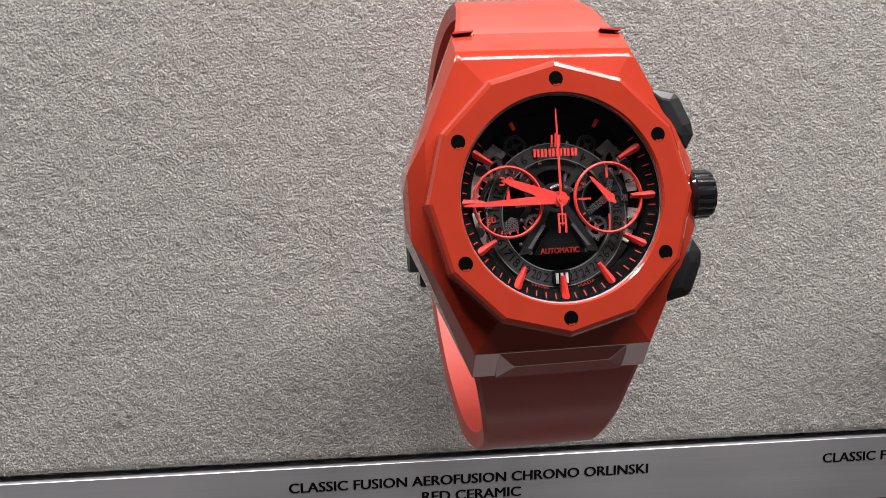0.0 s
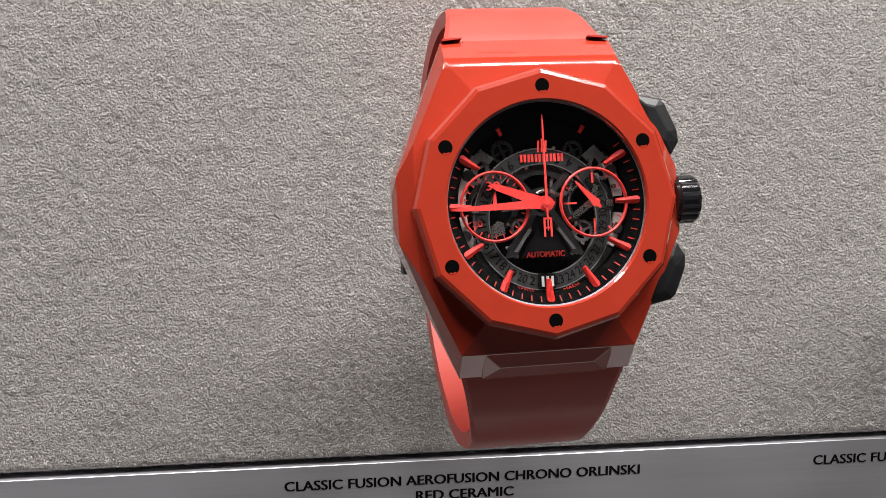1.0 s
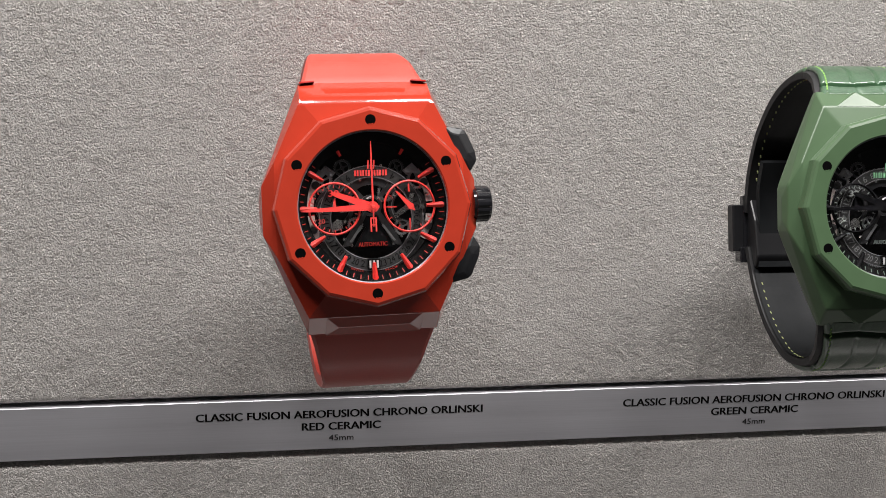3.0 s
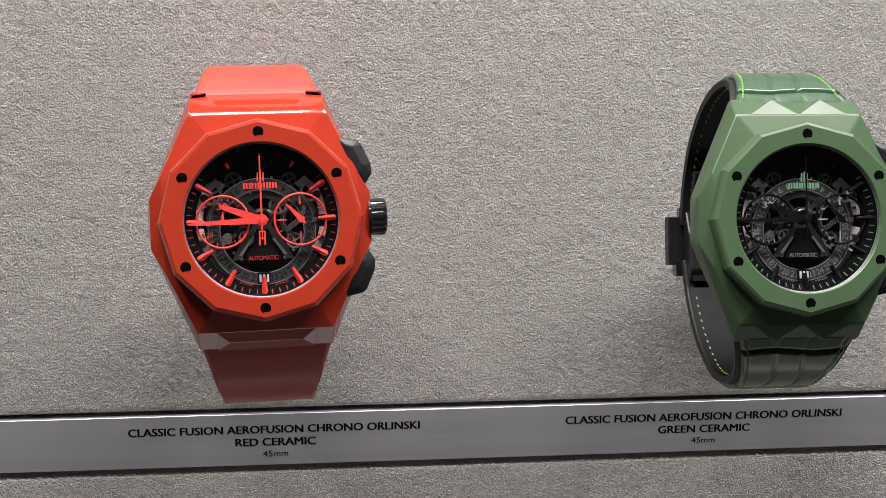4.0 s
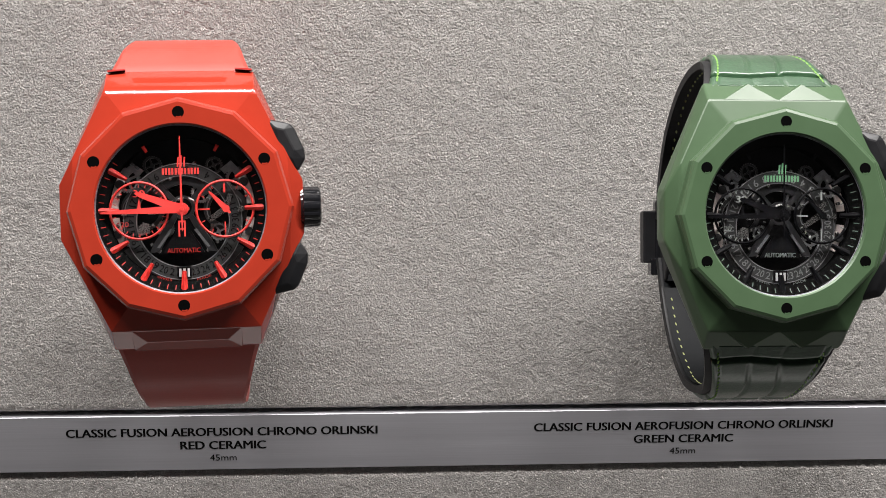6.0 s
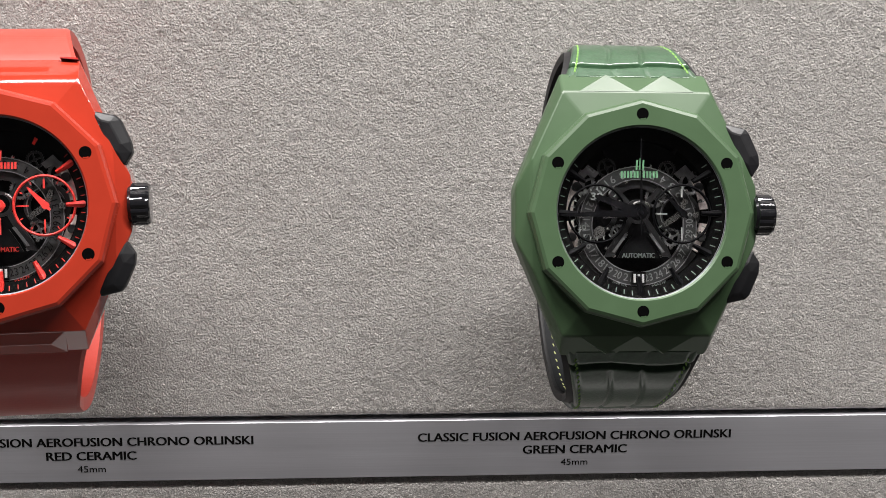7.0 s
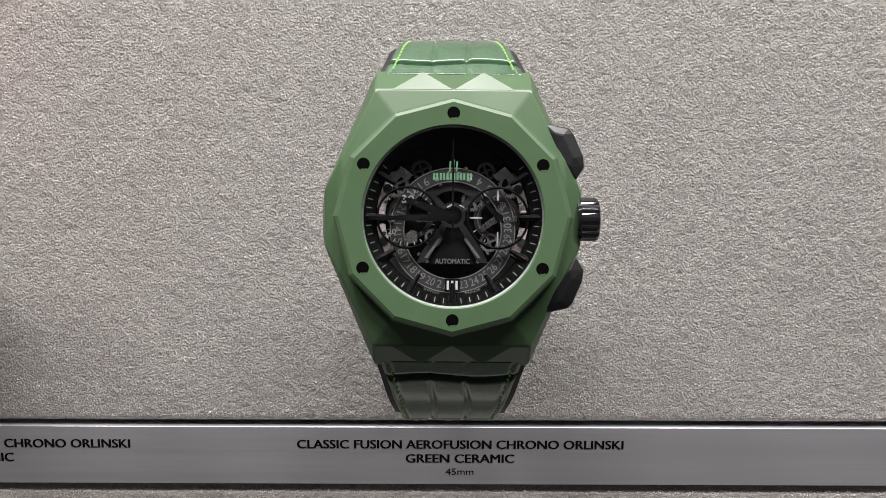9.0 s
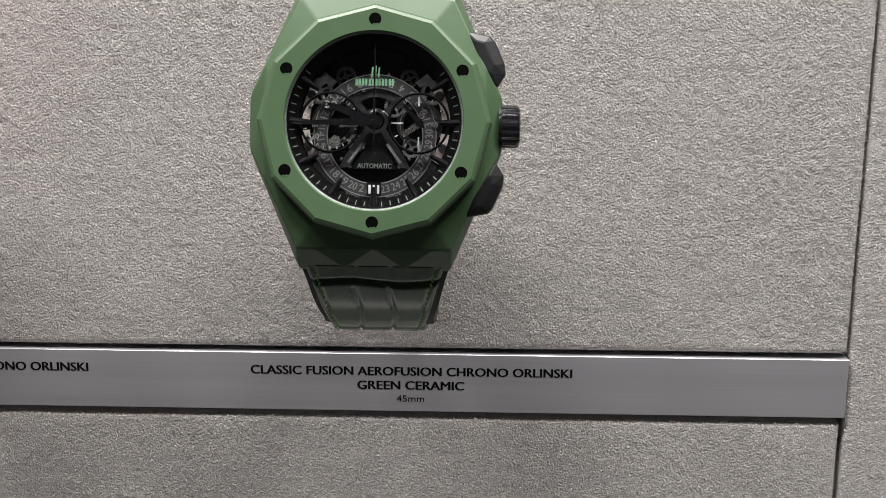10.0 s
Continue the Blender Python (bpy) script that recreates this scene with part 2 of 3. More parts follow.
def nap(name, boxes, count, label, seed):
    """Short bent fibres lying on the cloth, as one sheet of stuff."""
    rng = np.random.default_rng(seed)
    areas = np.array([(b[1] - b[0]) * (b[3] - b[2]) for b in boxes])
    pick = rng.choice(len(boxes), count, p=areas / areas.sum())
    b = np.array(boxes)[pick]
    x = b[:, 0] + rng.random(count) * (b[:, 1] - b[:, 0])
    z = b[:, 2] + rng.random(count) * (b[:, 3] - b[:, 2])
    # the pile lies in soft swirls a few millimetres wide, on cloth that is slightly uneven
    sway = np.zeros(count)
    for wave in (0.0021, 0.0033, 0.0052, 0.009, 0.016):
        d = rng.uniform(0, 6.283)
        sway += np.sin((x * math.cos(d) + z * math.sin(d)) * 6.283 / wave + rng.uniform(0, 6.283))
    waves = [(rng.uniform(0.0008, 0.0028), rng.uniform(0, 6.283), rng.uniform(0, 6.283)) for _ in range(40)]

    def sunk(px, pz):
        """Height of the uneven cloth at a place, and its fall over the rounded edges of the panel."""
        h = np.full(count, -0.00014)
        for wave, d, phase in waves:
            h += 0.06 * wave / 6.283 * np.sin((px * math.cos(d) + pz * math.sin(d)) * 6.283 / wave + phase)
        edge = np.minimum(np.minimum(px - b[:, 0], b[:, 1] - px), np.minimum(pz - b[:, 2], b[:, 3] - pz))
        r = EDGE_R
        e = np.clip(r - edge, 0, r * 0.99)
        return h + r - np.sqrt(r * r - e * e)

    a = sway * 0.35 + rng.normal(0, 1.2, count)
    length, half = rng.uniform(0.00018, 0.00060, count), rng.uniform(0.000028, 0.000056, count)
    turn = rng.normal(0, 1.1, count)
    lift = rng.uniform(0.00005, 0.00050, count)
    v = np.zeros((count, 5, 3))
    px, pz = x.copy(), z.copy()
    for k in range(3):
        d = a + turn * k / 2
        nx, nz = -np.sin(d) * half, np.cos(d) * half
        y = 0.0004 - lift * (0.15, 0.9, 0.75)[k] + sunk(px, pz)
        if k < 2:
            v[:, 2 * k] = np.stack([px + nx, y, pz + nz], -1)
            v[:, 2 * k + 1] = np.stack([px - nx, y - half * 0.5, pz - nz], -1)
        else:
            v[:, 4] = np.stack([px, y, pz], -1)
        px, pz = px + np.cos(d) * length / 2, pz + np.sin(d) * length / 2
    base = np.arange(count)[:, None] * 5
    faces = (base + np.array([0, 1, 3, 2, 2, 3, 4])[None]).reshape(-1)
    starts = (np.arange(count)[:, None] * 7 + np.array([0, 4])[None]).reshape(-1)
    me = bpy.data.meshes.new(name)
    me.vertices.add(count * 5)
    me.vertices.foreach_set("co", v.ravel())
    me.loops.add(len(faces))
    me.loops.foreach_set("vertex_index", faces.astype(np.int32))
    me.polygons.add(count * 2)
    me.polygons.foreach_set("loop_start", starts.astype(np.int32))
    me.update(calc_edges=True)
    me.materials.append(FIBRE)
    return tagged(new(name, me), label, "cloth nap", kind="stuff")


nap("suede_nap", [(STRIP_L + 0.0003, STRIP_R - 0.0003, 0.0011, 0.16)], 560000, "short greige suede fibres on the display panel", 3)
nap("suede_nap", [(STRIP_L + 0.0007, STRIP_R - 0.0007, -0.06, -STRIP_H - 0.0011)], 130000, "short greige suede fibres on the panel below the label strip", 4)
nap("suede_nap", [(-0.205, STRIP_L - 0.0004, -0.06, 0.16), (STRIP_R + 0.0004, 0.205, -0.06, 0.16)], 130000, "short greige suede fibres on the flanking panels", 5)

# ---- the label strip ----
strip = tagged(new("label_strip"), "brushed aluminium label strip with black lettering between suede panels", "label strip")
bm = block(bmesh.new(), STRIP_L, STRIP_R, -0.0003, 0.008, -STRIP_H, 0.0)
soften(bm, 0.0001, segments=1)
part("plate", bm, ALUMINIUM, strip, scale=1, smooth=False)
for text_x, model, wide in ((-0.06116, "RED CERAMIC", 0.02246), (0.06019, "GREEN CERAMIC", 0.02706)):
    lettering("lettering", "CLASSIC FUSION AEROFUSION CHRONO ORLINSKI", INK, strip, pose(text_x, -0.00035, -0.0045), 0.00235, 0.0805, 0.068, "black bold lettering line")
    lettering("lettering", model, INK, strip, pose(text_x, -0.00035, -0.0082), 0.00235, wide, 0.068, "black bold lettering line")
    lettering("lettering", "45mm", INK, strip, pose(text_x, -0.00035, -0.0117), 0.0018, 0.0069, 0.0, "small black lettering")


# ---- the watches ----
def curve_points(ctrl, steps):
    """A smooth line through the control points (Catmull-Rom), as (y, z) with outward normals."""
    c = [Vector(p) for p in ctrl]
    c = [c[0] * 2 - c[1]] + c + [c[-1] * 2 - c[-2]]
    pts = []
    for i in range(1, len(c) - 2):
        for k in range(steps):
            t = k / steps
            p0, p1, p2, p3 = c[i - 1 : i + 3]
            pts.append(0.5 * ((2 * p1) + (p2 - p0) * t + (2 * p0 - 5 * p1 + 4 * p2 - p3) * t * t + (3 * p1 - p0 - 3 * p2 + p3) * t**3))
    pts.append(c[-2])
    out = []
    for i, p in enumerate(pts):
        d = (pts[min(i + 1, len(pts) - 1)] - pts[max(i - 1, 0)]).normalized()
        out.append((p, Vector((-d.y, d.x))))
    return out


SOFT_UPPER = [(9.0, 25.2), (11.6, 28.2), (16.0, 31.5), (23, 33.4), (31, 32.8), (40, 29.0), (49, 21.0), (55, 11.0), (57.5, 1.0)]
SOFT_LOWER = [(9.0, -25.2), (11.6, -29.0), (15.6, -33.3), (21.5, -36.5), (28.5, -37.5), (36, -35.8), (45, -29.0), (52, -20.0), (57, -9.0)]
UPPER = [(9.0, 25.2), (11.6, 28.4), (16.0, 32.1), (23, 34.4), (31, 34.0), (40, 30.0), (49, 21.5), (55, 11.0), (57.5, 1.0)]
LOWER = [(9.0, -25.2), (11.6, -29.4), (15.6, -34.4), (21.5, -38.4), (28.5, -39.6), (36, -37.4), (45, -29.5), (52, -20.0), (57, -9.0)]


def band_width(t, w0, w1):
    """The band narrows from the lugs to the bend and widens again towards the clasp."""
    return w0 + (w1 - w0) * min(1, t / 0.36) + max(0, t - 0.45) / 0.3 * 1.6 if t < 0.75 else w1 + 1.6


def strap_band(bm, ctrl, sign, width0, width1, inner, outer, groove=None, across=10, round_edge=0.35):
    """A band that follows ctrl; sign: side of the line that is outside; widths at its ends; inner, outer: offsets from the line."""
    line = curve_points(ctrl, 16 if groove else 8)
    n = len(line)
    rings = []
    for i, (p, nor) in enumerate(line):
        t = i / (n - 1)
        w = band_width(t, width0, width1) / 2
        nor = nor * sign
        ring = []
        for k in range(across + 1):
            u = -1 + 2 * k / across
            edge = round_edge * max(0, abs(u) - 0.94) / 0.06
            g_depth = groove(t, u * w) if groove else 0.0
            q = p + nor * (outer - edge - g_depth)
            ring.append(bm.verts.new((u * w, q.x, q.y)))
        for k in range(across, -1, -1):
            u = -1 + 2 * k / across
            q = p + nor * inner
            ring.append(bm.verts.new((u * w * 0.985, q.x, q.y)))
        rings.append(ring)
    for a, b in zip(rings, rings[1:]):
        for k in range(len(a)):
            j = (k + 1) % len(a)
            bm.faces.new((a[k], a[j], b[j], b[k]))
    bm.faces.new(rings[0]), bm.faces.new(rings[-1][::-1])
    return bm


LEATHER_W0, LEATHER_W1 = 26.2, 18.4


def crocodile(t, u):
    """Depth of the creases of the leather at the place t along and u across the band."""
    d = 0.0
    for at, bow, deep in ((0.105, 0.010, 1.25), (0.40, -0.006, 0.7), (0.60, 0.006, 0.6), (0.8, 0.0, 0.5)):
        off = (t - at - bow * math.sin(u * 0.32)) / 0.011
        d += deep * math.exp(-off * off)
    seam = (abs(u) - 0.88 * band_width(t, LEATHER_W0, LEATHER_W1) / 2) / 0.36
    d += 0.28 * math.exp(-seam * seam)
    for at in (-3.4, 2.9):
        off = (u - at - 0.5 * math.sin(t * 17 + at)) / 0.34
        d += 0.55 * math.exp(-off * off) * (1 if t > 0.13 else 0.3)
    return d


def stitch_row(parent, ctrl, sign, offset, frac, width0, width1, material, count, t0, t1):
    line = curve_points(ctrl, 8)
    n = len(line)
    first = None
    for side in (-1, 1):
        for k in range(count):
            t = t0 + (t1 - t0) * (k + 0.5) / count
            s = t * (n - 1)
            i = min(int(s), n - 2)
            p = line[i][0].lerp(line[i + 1][0], s - i)
            d = (line[i + 1][0] - line[i][0]).normalized()
            nor = line[i][1] * sign
            w = band_width(t, width0, width1) / 2
            q = p + nor * offset
            along, out = Vector((0, d.x, d.y)), Vector((0, nor.x, nor.y))
            m = Matrix((along.cross(out), along, out)).transposed().to_4x4()
            m = Matrix.Translation(Vector((side * w * frac, q.x, q.y)) * 0.001) @ m @ pose(0, 0, 0, 0, 0, 14 * side)
            if first is None:
                bm = hull(bmesh.new(), [(x * 0.2, y * 0.5, z * 0.2) for x, y, z in ((-1, -0.6, 0), (1, -0.6, 0), (-1, 0.6, 0), (1, 0.6, 0), (0, -1, 0), (0, 1, 0), (0, -0.6, 1), (0, 0.6, 1), (0, -0.6, -1), (0, 0.6, -1))])
                first = part("stitch", bm, material, parent)
                first.matrix_basis = m
            else:
                again(first, m)


def hand(bm, length, wide, tail, y0, y1, angle, centre=(0, 0), tip=0.25, hub=1.0):
    """A tapered hand; angle in degrees from twelve o'clock, clockwise."""
    a = radians(angle)
    ax, az = math.sin(a), math.cos(a)

    def at(r, s):
        return (centre[0] + ax * r + az * s, centre[1] + az * r - ax * s)

    slab(bm, [at(-tail, wide * 0.3), at(hub * 0.6, wide), at(length * 0.9, tip), at(length, tip * 0.4), at(length, -tip * 0.4), at(length * 0.9, -tip), at(hub * 0.6, -wide), at(-tail, -wide * 0.3)], y0, y1)
    lathe(bm, band(0.15, hub, y0 + 0.01, y1 - 0.01), 20, centre)
    return bm


def toothed_wheel(bm, x, z, r, count, y0, y1):
    """A flat wheel with square teeth and four spokes."""
    n = count * 4
    outer = [(r if k % 4 < 2 else r * 0.9, 2 * math.pi * k / n) for k in range(n)]
    rings = []
    for y, inside in ((y0, False), (y1, False), (y1, True), (y0, True)):
        rings.append([bm.verts.new((x + (r * 0.7 if inside else rad) * math.cos(a), y, z + (r * 0.7 if inside else rad) * math.sin(a))) for rad, a in outer])
    for p, q in zip(rings, rings[1:] + rings[:1]):
        for i in range(n):
            j = (i + 1) % n
            bm.faces.new((p[i], p[j], q[j], q[i]))
    for k in range(2):
        a = math.pi * k / 2 + 0.4
        ux, uz = math.cos(a), math.sin(a)
        w, l = 0.09 * r, 0.75 * r
        slab(bm, [(x + ux * l - uz * w, z + uz * l + ux * w), (x - ux * l - uz * w, z - uz * l + ux * w), (x - ux * l + uz * w, z - uz * l - ux * w), (x + ux * l + uz * w, z + uz * l - ux * w)], y0 + 0.05, y1 - 0.05)
    lathe(bm, [(0.02, y0 - 0.1), (0.22 * r, y0 - 0.1), (0.22 * r, y1), (0.02, y1)], 16, (x, z))
    return bm


def watch_case(parent, ceramic, label, glossy):
    """glossy: rolled lug edges and a plain trapezoid on each lug; otherwise a pair of pyramids there."""
    pts = []
    for k in range(12):
        a = radians(30 * k)
        pts.append((20.5 * math.cos(a), 3.9 if k in (3, 9) else 3.0, 20.5 * math.sin(a)))
    for sx in (-1, 1):
        for sz in (-1, 1):
            pts += [(sx * 14.1, 4.75, sz * 22.95), (sx * 10.4, 4.66, sz * 23.0), (0.0, 4.66, sz * 23.0)]
            pts += [(sx * 14.0, 8.5, sz * 26.7), (sx * 13.4, 11.4, sz * 26.8), (0.0, 8.6, sz * 26.4), (sx * 9.8, 8.6, sz * 26.3)]
            pts += [(sx * 20.1, 3.52, sz * 10.2), (sx * 22.9, 4.9, sz * 5.2), (sx * 23.4, 7.0, sz * 2.5), (sx * 23.1, 10.2, sz * 5.0), (sx * 20.2, 11.2, sz * 10.4)]
            pts += [(sx * 15.0, 13.6, sz * 9.0), (sx * 9.0, 13.6, sz * 15.0), (sx * 13.8, 10.4, sz * 22.0)]
    bm = hull(bmesh.new(), pts)
    if glossy:
        lug = [e for e in bm.edges if all(v.co.z > 22.5 and v.co.y < 4.9 for v in e.verts)]
        bmesh.ops.bevel(bm, geom=lug, offset=1.1, segments=7, profile=0.5, affect="EDGES", clamp_overlap=True)
    soften(bm, 0.45 if glossy else 0.4, angle=9, segments=4)
    front = [f for f in bm.faces if f.normal.y < -0.99 and all(v.co.y < 3.3 and math.hypot(v.co.x, v.co.z) < 21.5 for v in f.verts)]
    bmesh.ops.delete(bm, geom=front, context="FACES")
    case = part("case", bm, ceramic, parent, label, rounded=True)
    back = hull(bmesh.new(), [(sx * x, y, sz * z) for sx in (-1, 1) for sz in (-1, 1) for x, y, z in ((13.4, 10.9, 21.6), (19.6, 11.6, 10.2), (22.2, 10.9, 4.8), (15.2, 14.1, 9.2), (9.2, 14.1, 15.2))])
    part("case_back", soften(back, 0.3, 12, 1), BLACK_COMPOSITE, case, "black case back")
    for sz in (-1, 1):
        if glossy:
            face = ((10.5, 4.95, 23.05), (7.5, 6.9, 25.3), (10.3, 8.95, 27.1)) if sz > 0 else ((10.7, 4.5, 22.7), (7.6, 6.3, 25.35), (10.3, 8.7, 27.1))
            block_pts = [(sx * x, y, sz * z) for sx in (-1, 1) for x, y, z in face + ((10.3, 11.5, 27.1), (10.5, 9.0, 22.0))]
            part("lug_facet", soften(hull(bmesh.new(), block_pts), 0.14, 8, 3), ceramic, case, rounded=True)
            continue
        for sx in (-1, 1):
            wedge = hull(bmesh.new(), [(sx * 10.9, 4.62, sz * 22.95), (sx * 0.15, 4.62, sz * 22.95), (sx * 5.5, 6.5, sz * 26.35), (sx * 5.5, 9.2, sz * 26.6), (sx * 8.5, 6.9, sz * 23.0), (sx * 1.5, 6.9, sz * 23.0)])
            part("lug_facet", wedge, ceramic, case)
    return case


def watch_bezel(parent, ceramic, label):
    bm = bmesh.new()
    n = 96
    rows = []

    def poly(a, r):
        """A twelve-sided outline with corners at the hours."""
        h = radians(30)
        x = (a % h) - h / 2
        return r * math.cos(h / 2) / math.cos(x)

    spec = ((21.2, 4.6, True), (21.12, 0.9, True), (20.72, 0.24, True), (20.15, 0.0, True), (16.2, 0.0, False), (15.95, 0.22, False), (15.85, 1.3, False), (16.4, 3.5, False), (19.5, 4.6, False))
    for r, y, angular in spec:
        rows.append([])
        for i in range(n):
            a = 2 * math.pi * i / n
            rad = poly(a, r) if angular else r
            rows[-1].append(bm.verts.new((rad * math.cos(a), y, rad * math.sin(a))))
    for a, b in zip(rows, rows[1:] + rows[:1]):
        for i in range(n):
            j = (i + 1) % n
            bm.faces.new((a[i], a[j], b[j], b[i]))
    bezel = part("bezel", bm, ceramic, parent, label)
    # screws as flat discs: black puts in the hole's shade, crescents its lit wall
    head = None
    for k in range(6):
        a = radians(90 + 60 * k)
        m = pose(0.0182 * math.cos(a), 0, 0.0182 * math.sin(a))
        if head is None:
            bm = lathe(bmesh.new(), [(0.01, -0.012), (1.12, -0.012), (1.12, 0.2), (0.01, 0.2)], 28)
            head = part("screw", bm, SHADED_SCREW, bezel, "flat black disc for a screw and the shade in its hole")
            lit_wall = part("lit_hole_wall", lathe(bmesh.new(), band(0.86, 1.1, -0.03, 0.05), 10, start=245, sweep=60), ceramic, bezel)
            head.matrix_basis = lit_wall.matrix_basis = m
        else:
            again(head, m), again(lit_wall, m)
    part("gasket", lathe(bmesh.new(), [(15.72, 0.95), (15.9, 0.8), (15.9, 1.1), (15.75, 1.2)], 96), GASKET, bezel, "thin grey gasket")
    return bezel


def watch_dial(parent, p, style):
    """The skeleton dial under the glass. style: accent colours and hands."""
    print_mat, mark_mat, index_mat, ring_mat = style["print"], style["mark"], style["index"], style["ring"]
    dial = part("dial", lathe(bmesh.new(), [(0.01, 6.2), (15.9, 6.2), (15.9, 6.8), (0.01, 6.8)], 64), BLACK_DIAL, parent, "black skeleton dial")
    part("flange", lathe(bmesh.new(), [(15.95, 1.3), (13.7, 3.2), (13.7, 6.2), (15.95, 6.2)], 96), BLACK_FLANGE, dial)
    # minute marks on the sloping flange; left out near twelve to stand for shade
    slope = math.degrees(math.atan2(1.9, 2.25))
    mark = None
    for k in range(60):
        if k % 5 == 0 or k < 9 or k > 51:
            continue
        m = pose(0, 0, 0, 0, 6 * k, 0) @ pose(0, 0.00213, 0.0149, slope, 0, 0)
        if mark is None:
            mark = part("minute_mark", block(bmesh.new(), -0.075, 0.075, -0.05, 0.1, -0.55, 0.55), mark_mat, dial)
            mark.matrix_basis = m
        else:
            again(mark, m)
    # hour markers: tapered batons
    long_pts = [(-0.3, 2.7, 11.7), (0.3, 2.7, 11.7), (-0.66, 2.0, 15.4), (0.66, 2.0, 15.4), (-0.36, 3.2, 11.7), (0.36, 3.2, 11.7), (-0.74, 2.7, 15.4), (0.74, 2.7, 15.4), (0, 2.4, 11.8), (0, 1.65, 15.3)]
    short_pts = [(-0.26, 2.9, 12.6), (0.26, 2.9, 12.6), (-0.36, 2.6, 13.9), (0.36, 2.6, 13.9), (0, 2.4, 13.6), (0, 3.4, 13.2)]
    for pts, hours in ((long_pts, (2, 3, 4, 5, 6, 7, 8, 9, 10)), (short_pts, (1, 11))):
        baton = None
        for k in hours:
            m = pose(0, 0, 0, 0, 30 * k, 0)
            if baton is None:
                baton = part("hour_marker", hull(bmesh.new(), pts), index_mat, dial)
                baton.matrix_basis = m
            else:
                again(baton, m)
    # movement: base bridges, barrel, balance and wheels
    cz = -2.3
    teeth = bmesh.new()
    outline = []
    for k in range(124):
        a = 2 * math.pi * k / 124
        r = 11.35 if k % 2 else 11.0
        outline.append((r * math.cos(a), cz + r * math.sin(a)))
    inner = [(8.6 * math.cos(2 * math.pi * k / 124), cz + 8.6 * math.sin(2 * math.pi * k / 124)) for k in range(124)]
    va, vb = [teeth.verts.new((x, 4.2, z)) for x, z in outline], [teeth.verts.new((x, 4.2, z)) for x, z in inner]
    wa, wb = [teeth.verts.new((x, 4.7, z)) for x, z in outline], [teeth.verts.new((x, 4.7, z)) for x, z in inner]
    for i in range(124):
        j = (i + 1) % 124
        teeth.faces.new((va[i], va[j], vb[j], vb[i]))
        teeth.faces.new((va[i], wa[i], wa[j], va[j]))
        teeth.faces.new((vb[i], vb[j], wb[j], wb[i]))
    date = part("date_ring", teeth, style["date"], dial, "grey toothed date ring with cut numerals")
    for day in range(1, 32):
        if day == 22:
            continue
        ang = (day - 22) * 360 / 31
        m = pose(0, 0, cz / 1000) @ pose(0, 0, 0, 0, -ang, 0) @ pose(0, 0.00415, -0.0098)
        lettering("date_numeral", str(day), style["numeral"], date, m, 0.00145, 0.0016 if day > 9 else 0.0009, 0.01)
    for k in range(3):
        part("date_window_bar", block(bmesh.new(), -0.98 + k * 0.78, -0.58 + k * 0.78, 3.4, 3.6, -12.9, -11.3), WHITE_PRINT, dial)
    part("window_frame", block(bmesh.new(), -1.35, 1.35, 3.65, 4.1, -13.2, -10.9), BLACK_DIAL, dial)
    for name, r0, r1, a0, sw, y, material in (
        ("plate_segment", 12.1, 13.6, 152, 26, 5.0, ROSE_METAL), ("plate_segment", 12.1, 13.6, 186, 24, 5.0, ROSE_METAL),
        ("plate_segment", 12.1, 13.6, -32, 24, 5.0, ROSE_METAL), ("plate_segment", 12.1, 13.6, 4, 26, 5.0, ROSE_METAL),
        ("bridge_segment", 11.6, 13.6, 214, 40, 4.6, GREY_RING), ("bridge_segment", 11.6, 13.6, 288, 38, 4.6, GREY_RING),
    ):
        part(name, lathe(bmesh.new(), band(r0, r1, y, y + 0.6), 16, start=a0, sweep=sw), material, dial)
    # bridges: an arched one above the centre, two struts below it
    part("bridge", lathe(bmesh.new(), band(4.6, 6.4, 4.6, 5.4), 24, (0, 0.2), 30, 120), DARK_STEEL, dial)
    for sx in (-1, 1):
        part("bridge", slab(bmesh.new(), [(sx * 0.9, -1.2), (sx * 1.9, -1.0), (sx * 5.6, -6.4), (sx * 6.4, -8.2), (sx * 4.6, -8.0), (sx * 3.6, -6.3)], 3.9, 4.7), DARK_STEEL, dial)
        part("bridge", slab(bmesh.new(), [(sx * 1.4, 2.2), (sx * 2.2, 1.6), (sx * 4.6, 4.4), (sx * 4.2, 5.4)], 4.4, 5.1), DARK_STEEL, dial)
        part("jewel", lathe(bmesh.new(), [(0.01, 4.3), (0.32, 4.3), (0.45, 4.6), (0.01, 4.6)], 16, (sx * 4.5, -7.9)), STEEL, dial)
        part("screw", lathe(bmesh.new(), [(0.01, 3.8), (0.85, 3.8), (0.95, 4.4), (0.01, 4.4)], 20, (sx * 11.6, 5.0)), DARK_STEEL, dial)
        part("screw", lathe(bmesh.new(), [(0.01, 4.3), (0.75, 4.3), (0.85, 4.9), (0.01, 4.9)], 20, (sx * 12.3, -4.4)), DARK_STEEL, dial)
    part("name_plate", slab(bmesh.new(), [(-3.9, -8.3), (3.9, -8.3), (3.0, -6.6), (1.4, -4.2), (-1.4, -4.2), (-3.0, -6.6)], 3.95, 4.4), BLACK_DIAL, dial)
    part("wheel", lathe(bmesh.new(), band(1.7, 2.3, 4.0, 4.5), 36, (0.0, 0.4)), DARK_STEEL, dial, "dark steel wheel", smooth=False)
    part("wheel", lathe(bmesh.new(), band(3.2, 4.1, 5.3, 5.7), 36, (-7.6, 0.2)), DARK_STEEL, dial)
